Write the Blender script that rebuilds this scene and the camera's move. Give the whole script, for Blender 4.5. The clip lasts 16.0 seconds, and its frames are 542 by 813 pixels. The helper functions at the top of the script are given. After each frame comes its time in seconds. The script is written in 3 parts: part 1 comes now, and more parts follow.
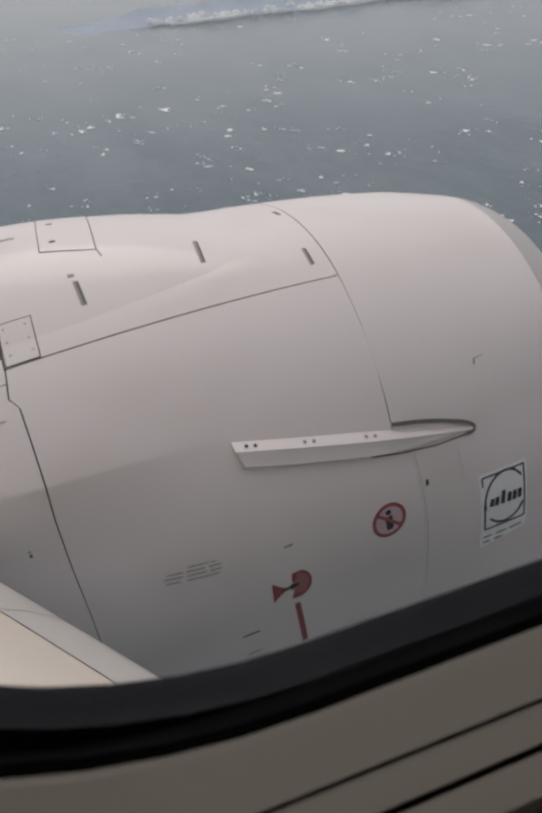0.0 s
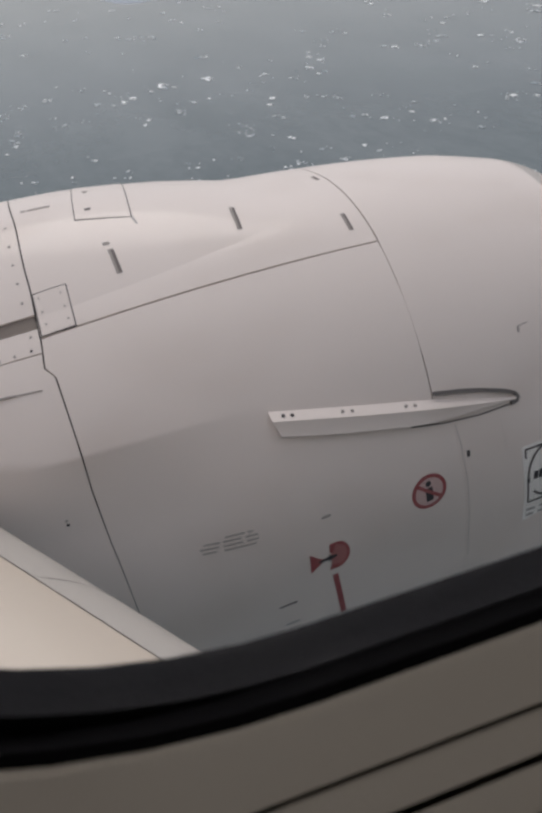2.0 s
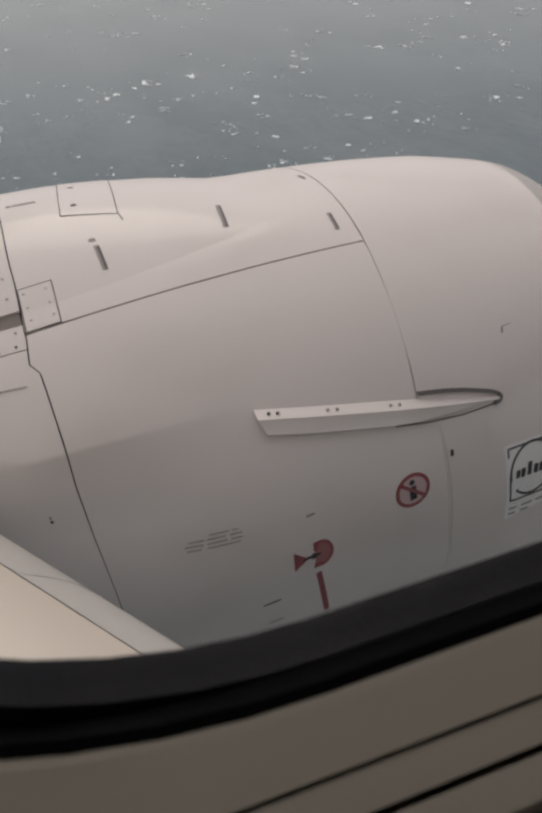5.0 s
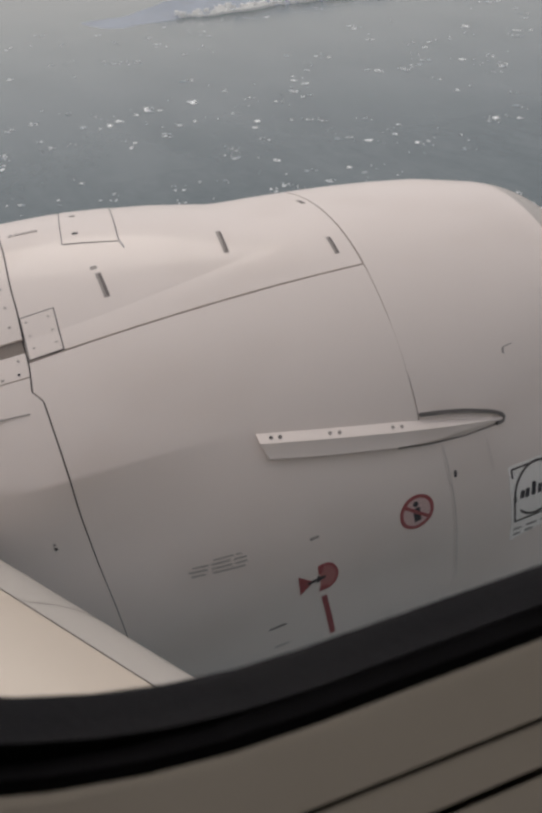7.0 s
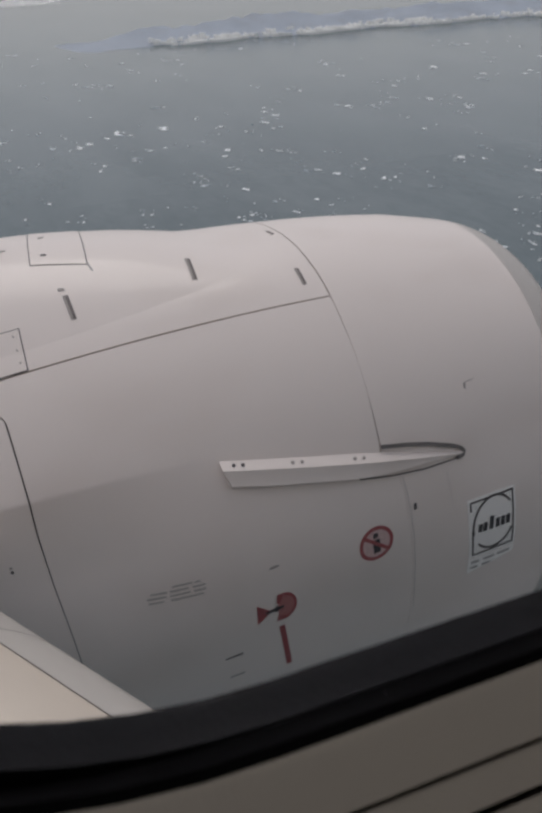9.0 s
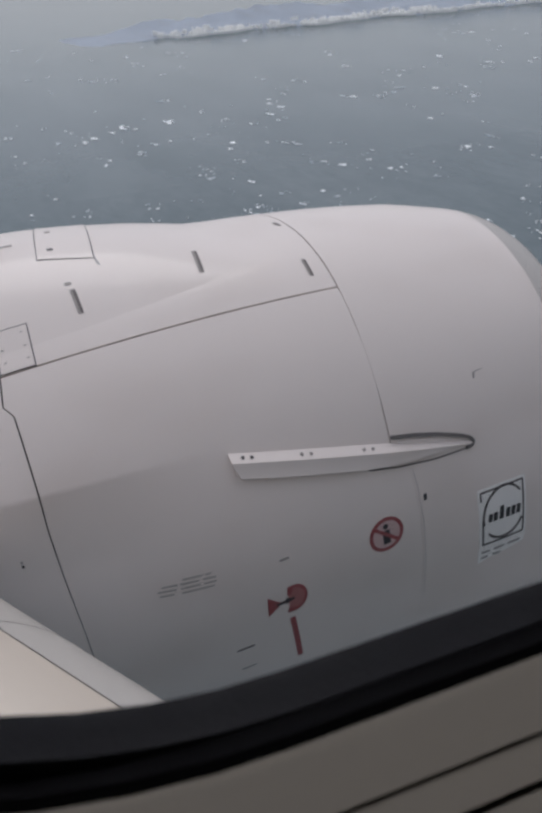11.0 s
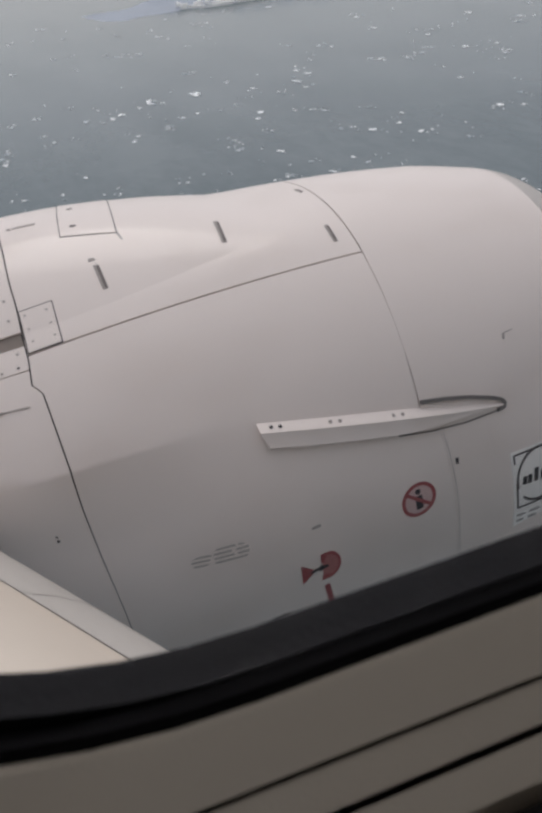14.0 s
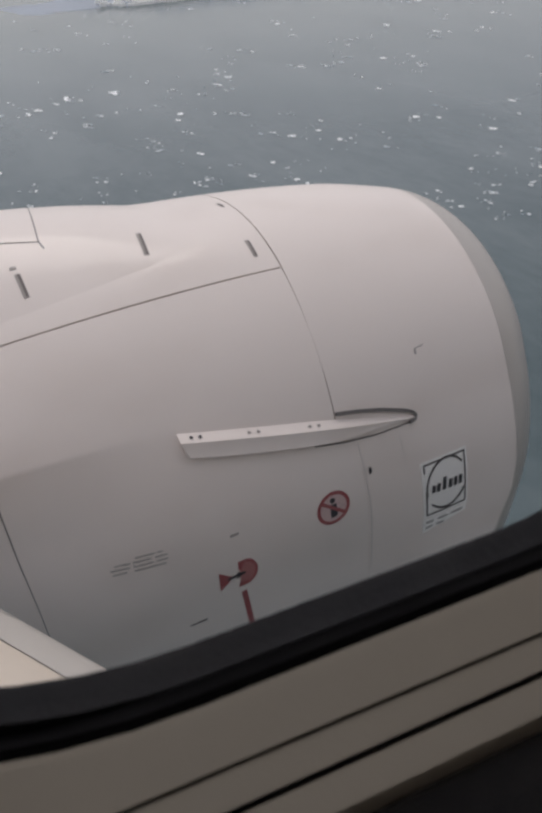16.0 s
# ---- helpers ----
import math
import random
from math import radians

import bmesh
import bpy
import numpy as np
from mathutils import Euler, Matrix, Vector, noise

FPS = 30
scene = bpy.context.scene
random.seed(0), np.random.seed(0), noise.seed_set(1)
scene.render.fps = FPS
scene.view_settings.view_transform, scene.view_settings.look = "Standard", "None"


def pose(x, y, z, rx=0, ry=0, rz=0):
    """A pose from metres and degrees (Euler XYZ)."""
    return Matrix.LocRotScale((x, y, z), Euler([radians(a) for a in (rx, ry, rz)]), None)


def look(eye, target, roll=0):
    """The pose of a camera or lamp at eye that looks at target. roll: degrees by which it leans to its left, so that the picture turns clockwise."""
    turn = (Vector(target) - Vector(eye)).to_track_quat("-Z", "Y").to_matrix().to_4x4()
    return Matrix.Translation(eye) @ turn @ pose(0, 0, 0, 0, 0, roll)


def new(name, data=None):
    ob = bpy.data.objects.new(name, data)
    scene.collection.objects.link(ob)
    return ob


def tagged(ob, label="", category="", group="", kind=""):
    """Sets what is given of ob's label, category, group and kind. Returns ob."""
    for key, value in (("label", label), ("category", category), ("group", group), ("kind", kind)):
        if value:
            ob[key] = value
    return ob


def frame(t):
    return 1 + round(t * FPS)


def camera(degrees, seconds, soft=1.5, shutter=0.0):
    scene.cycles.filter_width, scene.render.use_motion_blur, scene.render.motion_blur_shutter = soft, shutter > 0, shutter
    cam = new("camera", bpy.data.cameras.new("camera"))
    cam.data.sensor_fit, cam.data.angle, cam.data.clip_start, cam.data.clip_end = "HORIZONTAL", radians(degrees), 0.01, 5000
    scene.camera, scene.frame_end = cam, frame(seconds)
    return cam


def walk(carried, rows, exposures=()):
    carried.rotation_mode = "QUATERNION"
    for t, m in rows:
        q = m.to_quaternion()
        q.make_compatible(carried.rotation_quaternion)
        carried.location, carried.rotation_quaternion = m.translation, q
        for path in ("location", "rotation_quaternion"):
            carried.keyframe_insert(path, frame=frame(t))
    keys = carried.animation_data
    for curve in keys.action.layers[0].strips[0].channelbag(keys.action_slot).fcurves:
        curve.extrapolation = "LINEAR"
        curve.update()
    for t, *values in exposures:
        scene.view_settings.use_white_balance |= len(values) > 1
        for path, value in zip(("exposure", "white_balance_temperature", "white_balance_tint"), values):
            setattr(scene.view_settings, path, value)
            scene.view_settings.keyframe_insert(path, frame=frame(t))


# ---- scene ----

# ---------------------------------------------------------------- camera and its walk
cam = camera(34.99, 16.0, soft=4.0)
cam.data.dof.use_dof, cam.data.dof.focus_distance, cam.data.dof.aperture_fstop = True, 3.2, 18.0   # a phone's lens: the near rim is out of focus
PATH = [
    (0, 0.0570, -0.2783, 0.0070, -21.786, -30.245, -3.947),
    (0.5, 0.0751, -0.2693, -0.0112, -19.984, -30.796, -5.652),
    (1, 0.0715, -0.2569, -0.0139, -18.988, -31.005, -5.719),
    (1.5, 0.0658, -0.2549, -0.0130, -18.619, -31.393, -5.472),
    (2, 0.0857, -0.2517, -0.0238, -18.311, -31.915, -5.722),
    (2.5, 0.0632, -0.2453, -0.0094, -19.842, -32.689, -4.080),
    (3, 0.0673, -0.2425, -0.0157, -21.115, -33.065, -3.431),
    (5.5, 0.0768, -0.2573, -0.0224, -18.633, -31.786, -5.655),
    (6, 0.0895, -0.2621, -0.0188, -17.705, -31.425, -7.009),
    (6.5, 0.0962, -0.2548, -0.0260, -17.734, -30.870, -7.110),
    (7, 0.0820, -0.2594, -0.0126, -19.465, -30.633, -5.522),
    (7.5, 0.0653, -0.2725, -0.0027, -21.528, -30.216, -3.805),
    (8, 0.0655, -0.2700, 0.0028, -23.093, -29.436, -1.662),
    (10.5, 0.0834, -0.2562, -0.0179, -21.648, -28.940, -3.209),
    (11, 0.0729, -0.2594, -0.0090, -21.884, -29.446, -3.222),
    (11.5, 0.0742, -0.2629, -0.0060, -22.769, -29.737, -2.733),
    (12, 0.0852, -0.2623, -0.0118, -23.527, -29.856, -2.415),
    (12.5, 0.0770, -0.2645, 0.0017, -24.036, -30.075, -1.814),
    (13, 0.0666, -0.2558, -0.0118, -23.207, -29.931, -2.339),
    (13.5, 0.0703, -0.2687, -0.0020, -21.160, -30.575, -4.274),
    (14, 0.1044, -0.2706, -0.0224, -18.825, -31.133, -6.701),
    (14.5, 0.1214, -0.2732, -0.0315, -17.429, -31.474, -7.938),
    (15, 0.1045, -0.2948, -0.0060, -19.467, -32.004, -6.605),
    (15.5, 0.0847, -0.3059, 0.0239, -23.370, -32.045, -3.916),
    (16, 0.0794, -0.3157, 0.0409, -25.291, -31.349, -2.727),
]
EXPOSURES = [(0, 0.05, 6350, 12), (2, 0.06, 6420, 12), (3, -0.05, 6650, 12), (5.5, 0.0, 6700, 12), (7, 0.03, 6700, 12), (8, -0.27, 6600, 12), (10.5, 0.0, 6000, 12), (12.5, -0.05, 6000, 12), (14.5, 0.14, 6420, 12), (16, 0.1, 6420, 13)]
walk(cam, [(t, pose(x, y, z, 90 + p, 0, yw) @ pose(0, 0, 0, 0, 0, r)) for t, x, y, z, yw, p, r in PATH], EXPOSURES)

# ---------------------------------------------------------------- sky and sun
SUN_UP, SUN_ROUND = 56.0, 14.0   # degrees: height, and turn from outboard (+y) towards the nose (+x)
world = bpy.data.worlds.new("sky")
scene.world = world
world.use_nodes = True
wn, wl = world.node_tree.nodes, world.node_tree.links
sky = wn.new("ShaderNodeTexSky")
sky.sky_type = "NISHITA"
sky.sun_disc = False
sky.sun_elevation = radians(SUN_UP)
sky.sun_rotation = radians(SUN_ROUND)
sky.air_density, sky.dust_density, sky.ozone_density = 1.0, 4.0, 1.0
veil = wn.new("ShaderNodeMix")     # thin overcast spreads the sky's light evenly
veil.data_type = "RGBA"
veil.inputs[0].default_value = 0.75
veil.inputs[7].default_value = (5.6, 5.6, 5.7, 1)
wl.new(sky.outputs[0], veil.inputs[6])
wl.new(veil.outputs[2], wn["Background"].inputs[0])
wn["Background"].inputs[1].default_value = 0.11
sun_data = bpy.data.lights.new("sun", "SUN")
sun_data.energy = 0.85
sun_data.angle = radians(30)
sun_data.color = (1.0, 0.93, 0.84)
sun = new("sun", sun_data)
sun_way = Vector((math.sin(radians(SUN_ROUND)) * math.cos(radians(SUN_UP)), math.cos(radians(SUN_ROUND)) * math.cos(radians(SUN_UP)), math.sin(radians(SUN_UP))))
sun.matrix_world = look(sun_way * 50, (0, 0, 0))


# ---------------------------------------------------------------- materials
def material(name, colour, rough=0.5, metal=0.0, vary=0.08, scale=3.0, stretch=(1, 1, 1), bump=0.0, bump_scale=60.0, coat=0.0, dirt=None, dirt_amount=0.0, spec=0.5):
    """A painted or moulded surface with broad and fine variation of colour, gloss and relief."""
    m = bpy.data.materials.new(name)
    m.use_nodes = True
    n, l = m.node_tree.nodes, m.node_tree.links
    b = n["Principled BSDF"]
    tc, mp = n.new("ShaderNodeTexCoord"), n.new("ShaderNodeMapping")
    mp.inputs["Scale"].default_value = stretch
    l.new(tc.outputs["Object"], mp.inputs[0])
    broad, fine = n.new("ShaderNodeTexNoise"), n.new("ShaderNodeTexNoise")
    broad.inputs["Scale"].default_value, broad.inputs["Detail"].default_value = scale, 6
    fine.inputs["Scale"].default_value, fine.inputs["Detail"].default_value = scale * 14, 4
    for t in (broad, fine):
        l.new(mp.outputs[0], t.inputs["Vector"])
    mix = n.new("ShaderNodeMix")
    mix.data_type = "RGBA"
    mix.inputs[6].default_value = (*[c * (1 - vary) for c in colour], 1)
    mix.inputs[7].default_value = (*[min(1, c * (1 + vary)) for c in colour], 1)
    add = n.new("ShaderNodeMath")
    add.operation = "MULTIPLY_ADD"
    add.inputs[1].default_value = 0.35
    l.new(fine.outputs[0], add.inputs[0])
    half = n.new("ShaderNodeMath")
    half.operation = "MULTIPLY"
    half.inputs[1].default_value = 0.65
    l.new(broad.outputs[0], half.inputs[0])
    l.new(half.outputs[0], add.inputs[2])
    l.new(add.outputs[0], mix.inputs[0])
    out = mix.outputs[2]
    if dirt:
        grime, ramp, soil = n.new("ShaderNodeTexNoise"), n.new("ShaderNodeValToRGB"), n.new("ShaderNodeMix")
        grime.inputs["Scale"].default_value, grime.inputs["Detail"].default_value = scale * 2.3, 9
        l.new(mp.outputs[0], grime.inputs["Vector"])
        ramp.color_ramp.elements[0].position, ramp.color_ramp.elements[1].position = 0.52, 0.78
        ramp.color_ramp.elements[1].color = (dirt_amount, dirt_amount, dirt_amount, 1)
        l.new(grime.outputs[0], ramp.inputs[0])
        soil.data_type = "RGBA"
        soil.inputs[7].default_value = (*dirt, 1)
        l.new(ramp.outputs[0], soil.inputs[0])
        l.new(out, soil.inputs[6])
        out = soil.outputs[2]
    l.new(out, b.inputs["Base Color"])
    gloss = n.new("ShaderNodeMapRange")
    gloss.inputs["To Min"].default_value, gloss.inputs["To Max"].default_value = rough * 0.8, min(1, rough * 1.2)
    l.new(broad.outputs[0], gloss.inputs[0])
    l.new(gloss.outputs[0], b.inputs["Roughness"])
    b.inputs["Metallic"].default_value = metal
    b.inputs["Coat Weight"].default_value = coat
    b.inputs["Specular IOR Level"].default_value = spec
    b.inputs["Coat Roughness"].default_value = 0.11
    if bump:
        relief, bm_node = n.new("ShaderNodeTexNoise"), n.new("ShaderNodeBump")
        relief.inputs["Scale"].default_value, relief.inputs["Detail"].default_value = bump_scale, 5
        l.new(tc.outputs["Object"], relief.inputs["Vector"])
        bm_node.inputs["Strength"].default_value, bm_node.inputs["Distance"].default_value = bump, 0.01
        l.new(relief.outputs[0], bm_node.inputs["Height"])
        l.new(bm_node.outputs[0], b.inputs["Normal"])
    return m


PAINT = material("white_nacelle_paint", (0.80, 0.722, 0.685), 0.5, spec=0.16, vary=0.045, scale=1.6, stretch=(0.5, 1, 1), bump=0.012, bump_scale=4, coat=0.28, dirt=(0.46, 0.375, 0.32), dirt_amount=0.26)
LIP = material("bare_lip_metal", (0.53, 0.485, 0.45), 0.36, metal=0.4, vary=0.05, scale=3, bump=0.02)
RUBBER_GREY = material("grey_sealant", (0.17, 0.155, 0.15), 0.7, vary=0.2, scale=18, bump=0.1)
DARK = material("dark_recess", (0.035, 0.032, 0.034), 0.8, vary=0.2, scale=10)
FILLER = material("grey_brown_filler", (0.225, 0.19, 0.168), 0.7, vary=0.2, scale=14)
SLIT = material("slit_dark_grey", (0.085, 0.075, 0.075), 0.7, vary=0.2, scale=20)
SLOT_GREY = material("slot_grey", (0.33, 0.295, 0.28), 0.6, vary=0.2, scale=30)
VENT_DARK = material("vent_slit_brown_grey", (0.15, 0.13, 0.128), 0.7, vary=0.25, scale=30)
OLD_JOINT = material("painted_over_joint", (0.60, 0.545, 0.52), 0.55, vary=0.1, scale=20)
NOTICE = material("faded_brown_grey_marking", (0.42, 0.385, 0.365), 0.55, vary=0.2, scale=40, dirt=(0.68, 0.63, 0.60), dirt_amount=0.8)
WORN_RED = material("worn_red_marking", (0.42, 0.17, 0.165), 0.5, vary=0.18, scale=16)
PINK = material("faded_pink_marking", (0.60, 0.44, 0.43), 0.5, vary=0.12, scale=16)
RED = material("red_marking", (0.33, 0.080, 0.085), 0.5, vary=0.18, scale=16, dirt=(0.35, 0.25, 0.24), dirt_amount=0.35)
BLACK_MARK = material("black_marking", (0.045, 0.04, 0.045), 0.5, vary=0.2, scale=20)
FAINT_MARK = material("worn_grey_marking", (0.32, 0.30, 0.295), 0.55, vary=0.2, scale=40, dirt=(0.62, 0.6, 0.58), dirt_amount=0.7)
PALE_MARK = material("nearly_worn_off_marking", (0.50, 0.465, 0.45), 0.55, vary=0.15, scale=40, dirt=(0.7, 0.65, 0.63), dirt_amount=0.8)
WHITE_MARK = material("white_marking", (0.90, 0.87, 0.85), 0.45, vary=0.06, scale=10)
# the warm cast of sunlight on the wing is put into this base colour
WING = material("sun_tinted_wing_paint", (0.56, 0.487, 0.415), 0.4, vary=0.05, scale=1.5, bump=0.02, coat=0.1)
SLAT = material("slat_pale_paint", (0.47, 0.44, 0.412), 0.35, vary=0.05, scale=2, bump=0.02, coat=0.15)
SKIN = material("fuselage_white_paint", (0.72, 0.71, 0.70), 0.3, vary=0.04, scale=0.8, coat=0.3)
SEAL = material("black_rubber_seal", (0.0135, 0.0145, 0.0185), 0.7, spec=0.15, vary=0.25, scale=14, bump=0.08, bump_scale=200)
RIM_BLACK = material("black_rim_rubber", (0.0018, 0.0017, 0.0022), 0.85, spec=0.03, vary=0.25, scale=14)
PANEL = material("beige_cabin_panel", (0.50, 0.462, 0.415), 0.55, vary=0.05, scale=5, bump=0.12, bump_scale=420)
CABIN = material("cabin_lining", (0.55, 0.52, 0.47), 0.6, vary=0.05, scale=2, bump=0.05)
CARPET = material("cabin_carpet", (0.05, 0.055, 0.075), 0.95, vary=0.3, scale=20, bump=0.3, bump_scale=300)
FABRIC = material("dark_seat_fabric", (0.009, 0.009, 0.013), 0.9, vary=0.3, scale=40, bump=0.3, bump_scale=500)
FOAM = material("foam_white", (0.92, 0.93, 0.94), 0.7, vary=0.06, scale=0.3)
foam_nodes, foam_links = FOAM.node_tree.nodes, FOAM.node_tree.links     # old foam is thin and greyish, fresh foam white
foam_age, foam_ramp = foam_nodes.new("ShaderNodeNewGeometry"), foam_nodes.new("ShaderNodeValToRGB")
foam_ramp.color_ramp.elements[0].color, foam_ramp.color_ramp.elements[1].color = (0.34, 0.39, 0.43, 1), (0.92, 0.94, 0.95, 1)
foam_ramp.color_ramp.elements[1].position = 0.62
foam_links.new(foam_age.outputs["Random Per Island"], foam_ramp.inputs[0])
foam_links.new(foam_ramp.outputs[0], foam_nodes["Principled BSDF"].inputs["Base Color"])
# distance haze is mixed into the land's own colour: paler and bluer
LAND = material("haze_tinted_land", (0.38, 0.42, 0.48), 0.95, vary=0.25, scale=0.006, dirt=(0.32, 0.32, 0.34), dirt_amount=0.5)
HOUSE = material("pale_town_walls", (0.93, 0.91, 0.88), 0.7, vary=0.1, scale=0.02)


def sea_material():
    m = bpy.data.materials.new("sea_water")
    m.use_nodes = True
    n, l = m.node_tree.nodes, m.node_tree.links
    b = n["Principled BSDF"]
    tc = n.new("ShaderNodeTexCoord")
    drift, ramp = n.new("ShaderNodeTexNoise"), n.new("ShaderNodeValToRGB")
    mp = n.new("ShaderNodeMapping")
    mp.inputs["Scale"].default_value = (1.0, 0.35, 1)
    l.new(tc.outputs["Object"], mp.inputs[0])
    l.new(mp.outputs[0], drift.inputs["Vector"])
    drift.inputs["Scale"].default_value, drift.inputs["Detail"].default_value = 0.006, 7
    ramp.color_ramp.elements[0].position, ramp.color_ramp.elements[1].position = 0.32, 0.68
    ramp.color_ramp.elements[0].color, ramp.color_ramp.elements[1].color = (0.050, 0.080, 0.090, 1), (0.122, 0.152, 0.162, 1)
    chop, blend = n.new("ShaderNodeTexNoise"), n.new("ShaderNodeMix")
    chop.inputs["Scale"].default_value, chop.inputs["Detail"].default_value, chop.inputs["Roughness"].default_value = 0.045, 8, 0.7
    l.new(mp.outputs[0], chop.inputs["Vector"])
    blend.inputs[0].default_value = 0.42
    l.new(drift.outputs[0], blend.inputs[2])
    l.new(chop.outputs[0], blend.inputs[3])
    l.new(blend.outputs[0], ramp.inputs[0])
    l.new(ramp.outputs[0], b.inputs["Base Color"])
    b.inputs["Roughness"].default_value = 0.14
    b.inputs["IOR"].default_value = 1.33
    last = None
    for scale, strength, distance in ((0.035, 0.15, 3.0), (0.12, 0.22, 1.0), (0.5, 0.18, 0.25)):
        w, bp = n.new("ShaderNodeTexNoise"), n.new("ShaderNodeBump")
        w.inputs["Scale"].default_value, w.inputs["Detail"].default_value = scale, 4
        l.new(mp.outputs[0], w.inputs["Vector"])
        bp.inputs["Strength"].default_value, bp.inputs["Distance"].default_value = strength, distance
        l.new(w.outputs[0], bp.inputs["Height"])
        if last:
            l.new(last.outputs[0], bp.inputs["Normal"])
        last = bp
    l.new(last.outputs[0], b.inputs["Normal"])
    return m


SEA = sea_material()


def glass_material():
    m = bpy.data.materials.new("acrylic_pane")
    m.use_nodes = True
    b = m.node_tree.nodes["Principled BSDF"]
    b.inputs["Base Color"].default_value = (0.97, 0.98, 0.98, 1)
    b.inputs["Transmission Weight"].default_value = 1.0
    b.inputs["Roughness"].default_value = 0.0
    b.inputs["IOR"].default_value = 1.2
    return m


GLASS = glass_material()


# ---------------------------------------------------------------- mesh helpers
def part(name, bm, mat, parent=None, label="", smooth=True):
    """Links a bmesh as one mesh object, under a thing or a part."""
    me = bpy.data.meshes.new(name)
    bmesh.ops.recalc_face_normals(bm, faces=bm.faces)
    bm.to_mesh(me)
    bm.free()
    me.materials.append(mat)
    if smooth:
        me.shade_smooth()
        me.set_sharp_from_angle(angle=radians(38))
    ob = new(name, me)
    ob.parent = parent
    return tagged(ob, label)


def thing(name, label, category, group="", kind=""):
    return tagged(new(name), label, category, group, kind)


def sheet(bm, rows, close=False):
    """Faces between rows of points; returns the rows of vertices."""
    vs = [[bm.verts.new(p) for p in row] for row in rows]
    for a, b in zip(vs, vs[1:]):
        k = len(a)
        for i in range(k if close else k - 1):
            j = (i + 1) % k
            bm.faces.new((a[i], a[j], b[j], b[i]))
    return vs


def box(bm, lo, hi, bevel=0.0):
    made = bmesh.ops.create_cube(bm, size=1, matrix=Matrix.Translation([(a + b) / 2 for a, b in zip(lo, hi)]) @ Matrix.Diagonal([b - a for a, b in zip(lo, hi)] + [1]))
    if bevel:
        edges = {e for v in made["verts"] for e in v.link_edges}
        bmesh.ops.bevel(bm, geom=list(edges), offset=bevel, segments=2, affect="EDGES")


def ease(u):
    u = min(1.0, max(0.0, u))
    return u * u * (3 - 2 * u)


def glide(x, xs, ys):
    """A smooth curve through a few stations."""
    if x <= xs[0]:
        return ys[0]
    for a, b, p, q in zip(xs, xs[1:], ys, ys[1:]):
        if x <= b:
            return p + (q - p) * ease((x - a) / (b - a))
    return ys[-1]


def glide_line(x, xs, ys):
    """A curve of straight runs through a few stations."""
    return float(np.interp(x, xs, ys))


# ---------------------------------------------------------------- the nacelle's shape
AXIS_Y, AXIS_Z = 3.0, -2.1          # the engine's axis runs along x
FRONT, LIP_LINE, LIP_END = 1.468, 2.413, 2.622


def fairing_edge(x):
    """Angle of the crease where the raised fairing leaves the cowl."""
    return glide_line(x, (0.28, 0.52, 0.77, 0.98, 1.22, 1.36, 1.5), (59.3, 60.6, 62.9, 65.4, 70.4, 78.5, 90.0))


def near_side(a):
    """The outboard side, out of sight of the cabin, is plain."""
    if a > 121:
        a = 121 if a < 160 else max(-118, 121 - (a - 160) * 239 / 82)
    return a


def lip_line(a):
    """Station of the joint behind the lip: the inlet is cut back towards its bottom."""
    return LIP_LINE - glide_line(near_side(a), (-60, -30, -20, -13, -5, 10, 22, 34), (0.25, 0.19, 0.125, 0.055, 0.034, 0.028, 0.016, 0.008))


def lip_end(a):
    return LIP_END - glide_line(near_side(a), (-60, -30, -20, -8, 4, 16, 30), (0.25, 0.21, 0.15, 0.085, 0.050, 0.022, 0.0))


def radius(x, a):
    """Outer radius at station x and angle a (degrees up from the side that faces the cabin)."""
    nose, tip = lip_line(a) + 0.021, lip_end(a)
    a = near_side(a)
    s = min(3.0, max(-0.6, x)) - 0.968
    r = 1.05 - 0.0217 * s - 0.0772 * s * s
    u = min(1.0, max(0.0, (x - nose) / (tip - nose)))
    r = 0.71 + (r - 0.71) * (1 - u * u) ** 0.5
    low = 22 - max(a, -35.0)
    r += 0.0019 * (low + math.sqrt(low * low + 64)) * ease((x - 1.3) / 1.1)
    crown = glide_line(x, (-0.2, 0.2, 0.45, 0.85, 1.12, 1.22, 1.5, 2.1), (0.085, 0.060, 0.040, -0.008, -0.048, -0.049, -0.036, 0.0))
    edge = fairing_edge(x)
    swell = glide_line(x, (0.2, 0.8, 1.36), (0.064, 0.060, 0.0))
    rise = min(1.0, max(0.0, (a - edge) / 34))
    # the skin is bent in here to draw a reflection's edge in the paint
    sheen_step = glide_line(x, (0.20, 0.45, 0.62, 0.86), (0.088, 0.066, 0.030, 0.0))
    bend = 31.0 + 2.5 * ease((0.1 - x) / 0.2)
    fall = min(1.0, max(0.0, (bend - a) / 17))
    r -= sheen_step * (1 - (1 - fall) ** 1.7) * (1 - ease((bend - 14 - a) / 38))
    r += 0.13 * ease((-9 - a) / 46)
    return r + swell * (0.45 * (1 - (1 - rise) ** 2.3) + 0.55 * ease(rise * 1.15)) + (crown - swell) * ease((a - 60) / 40)


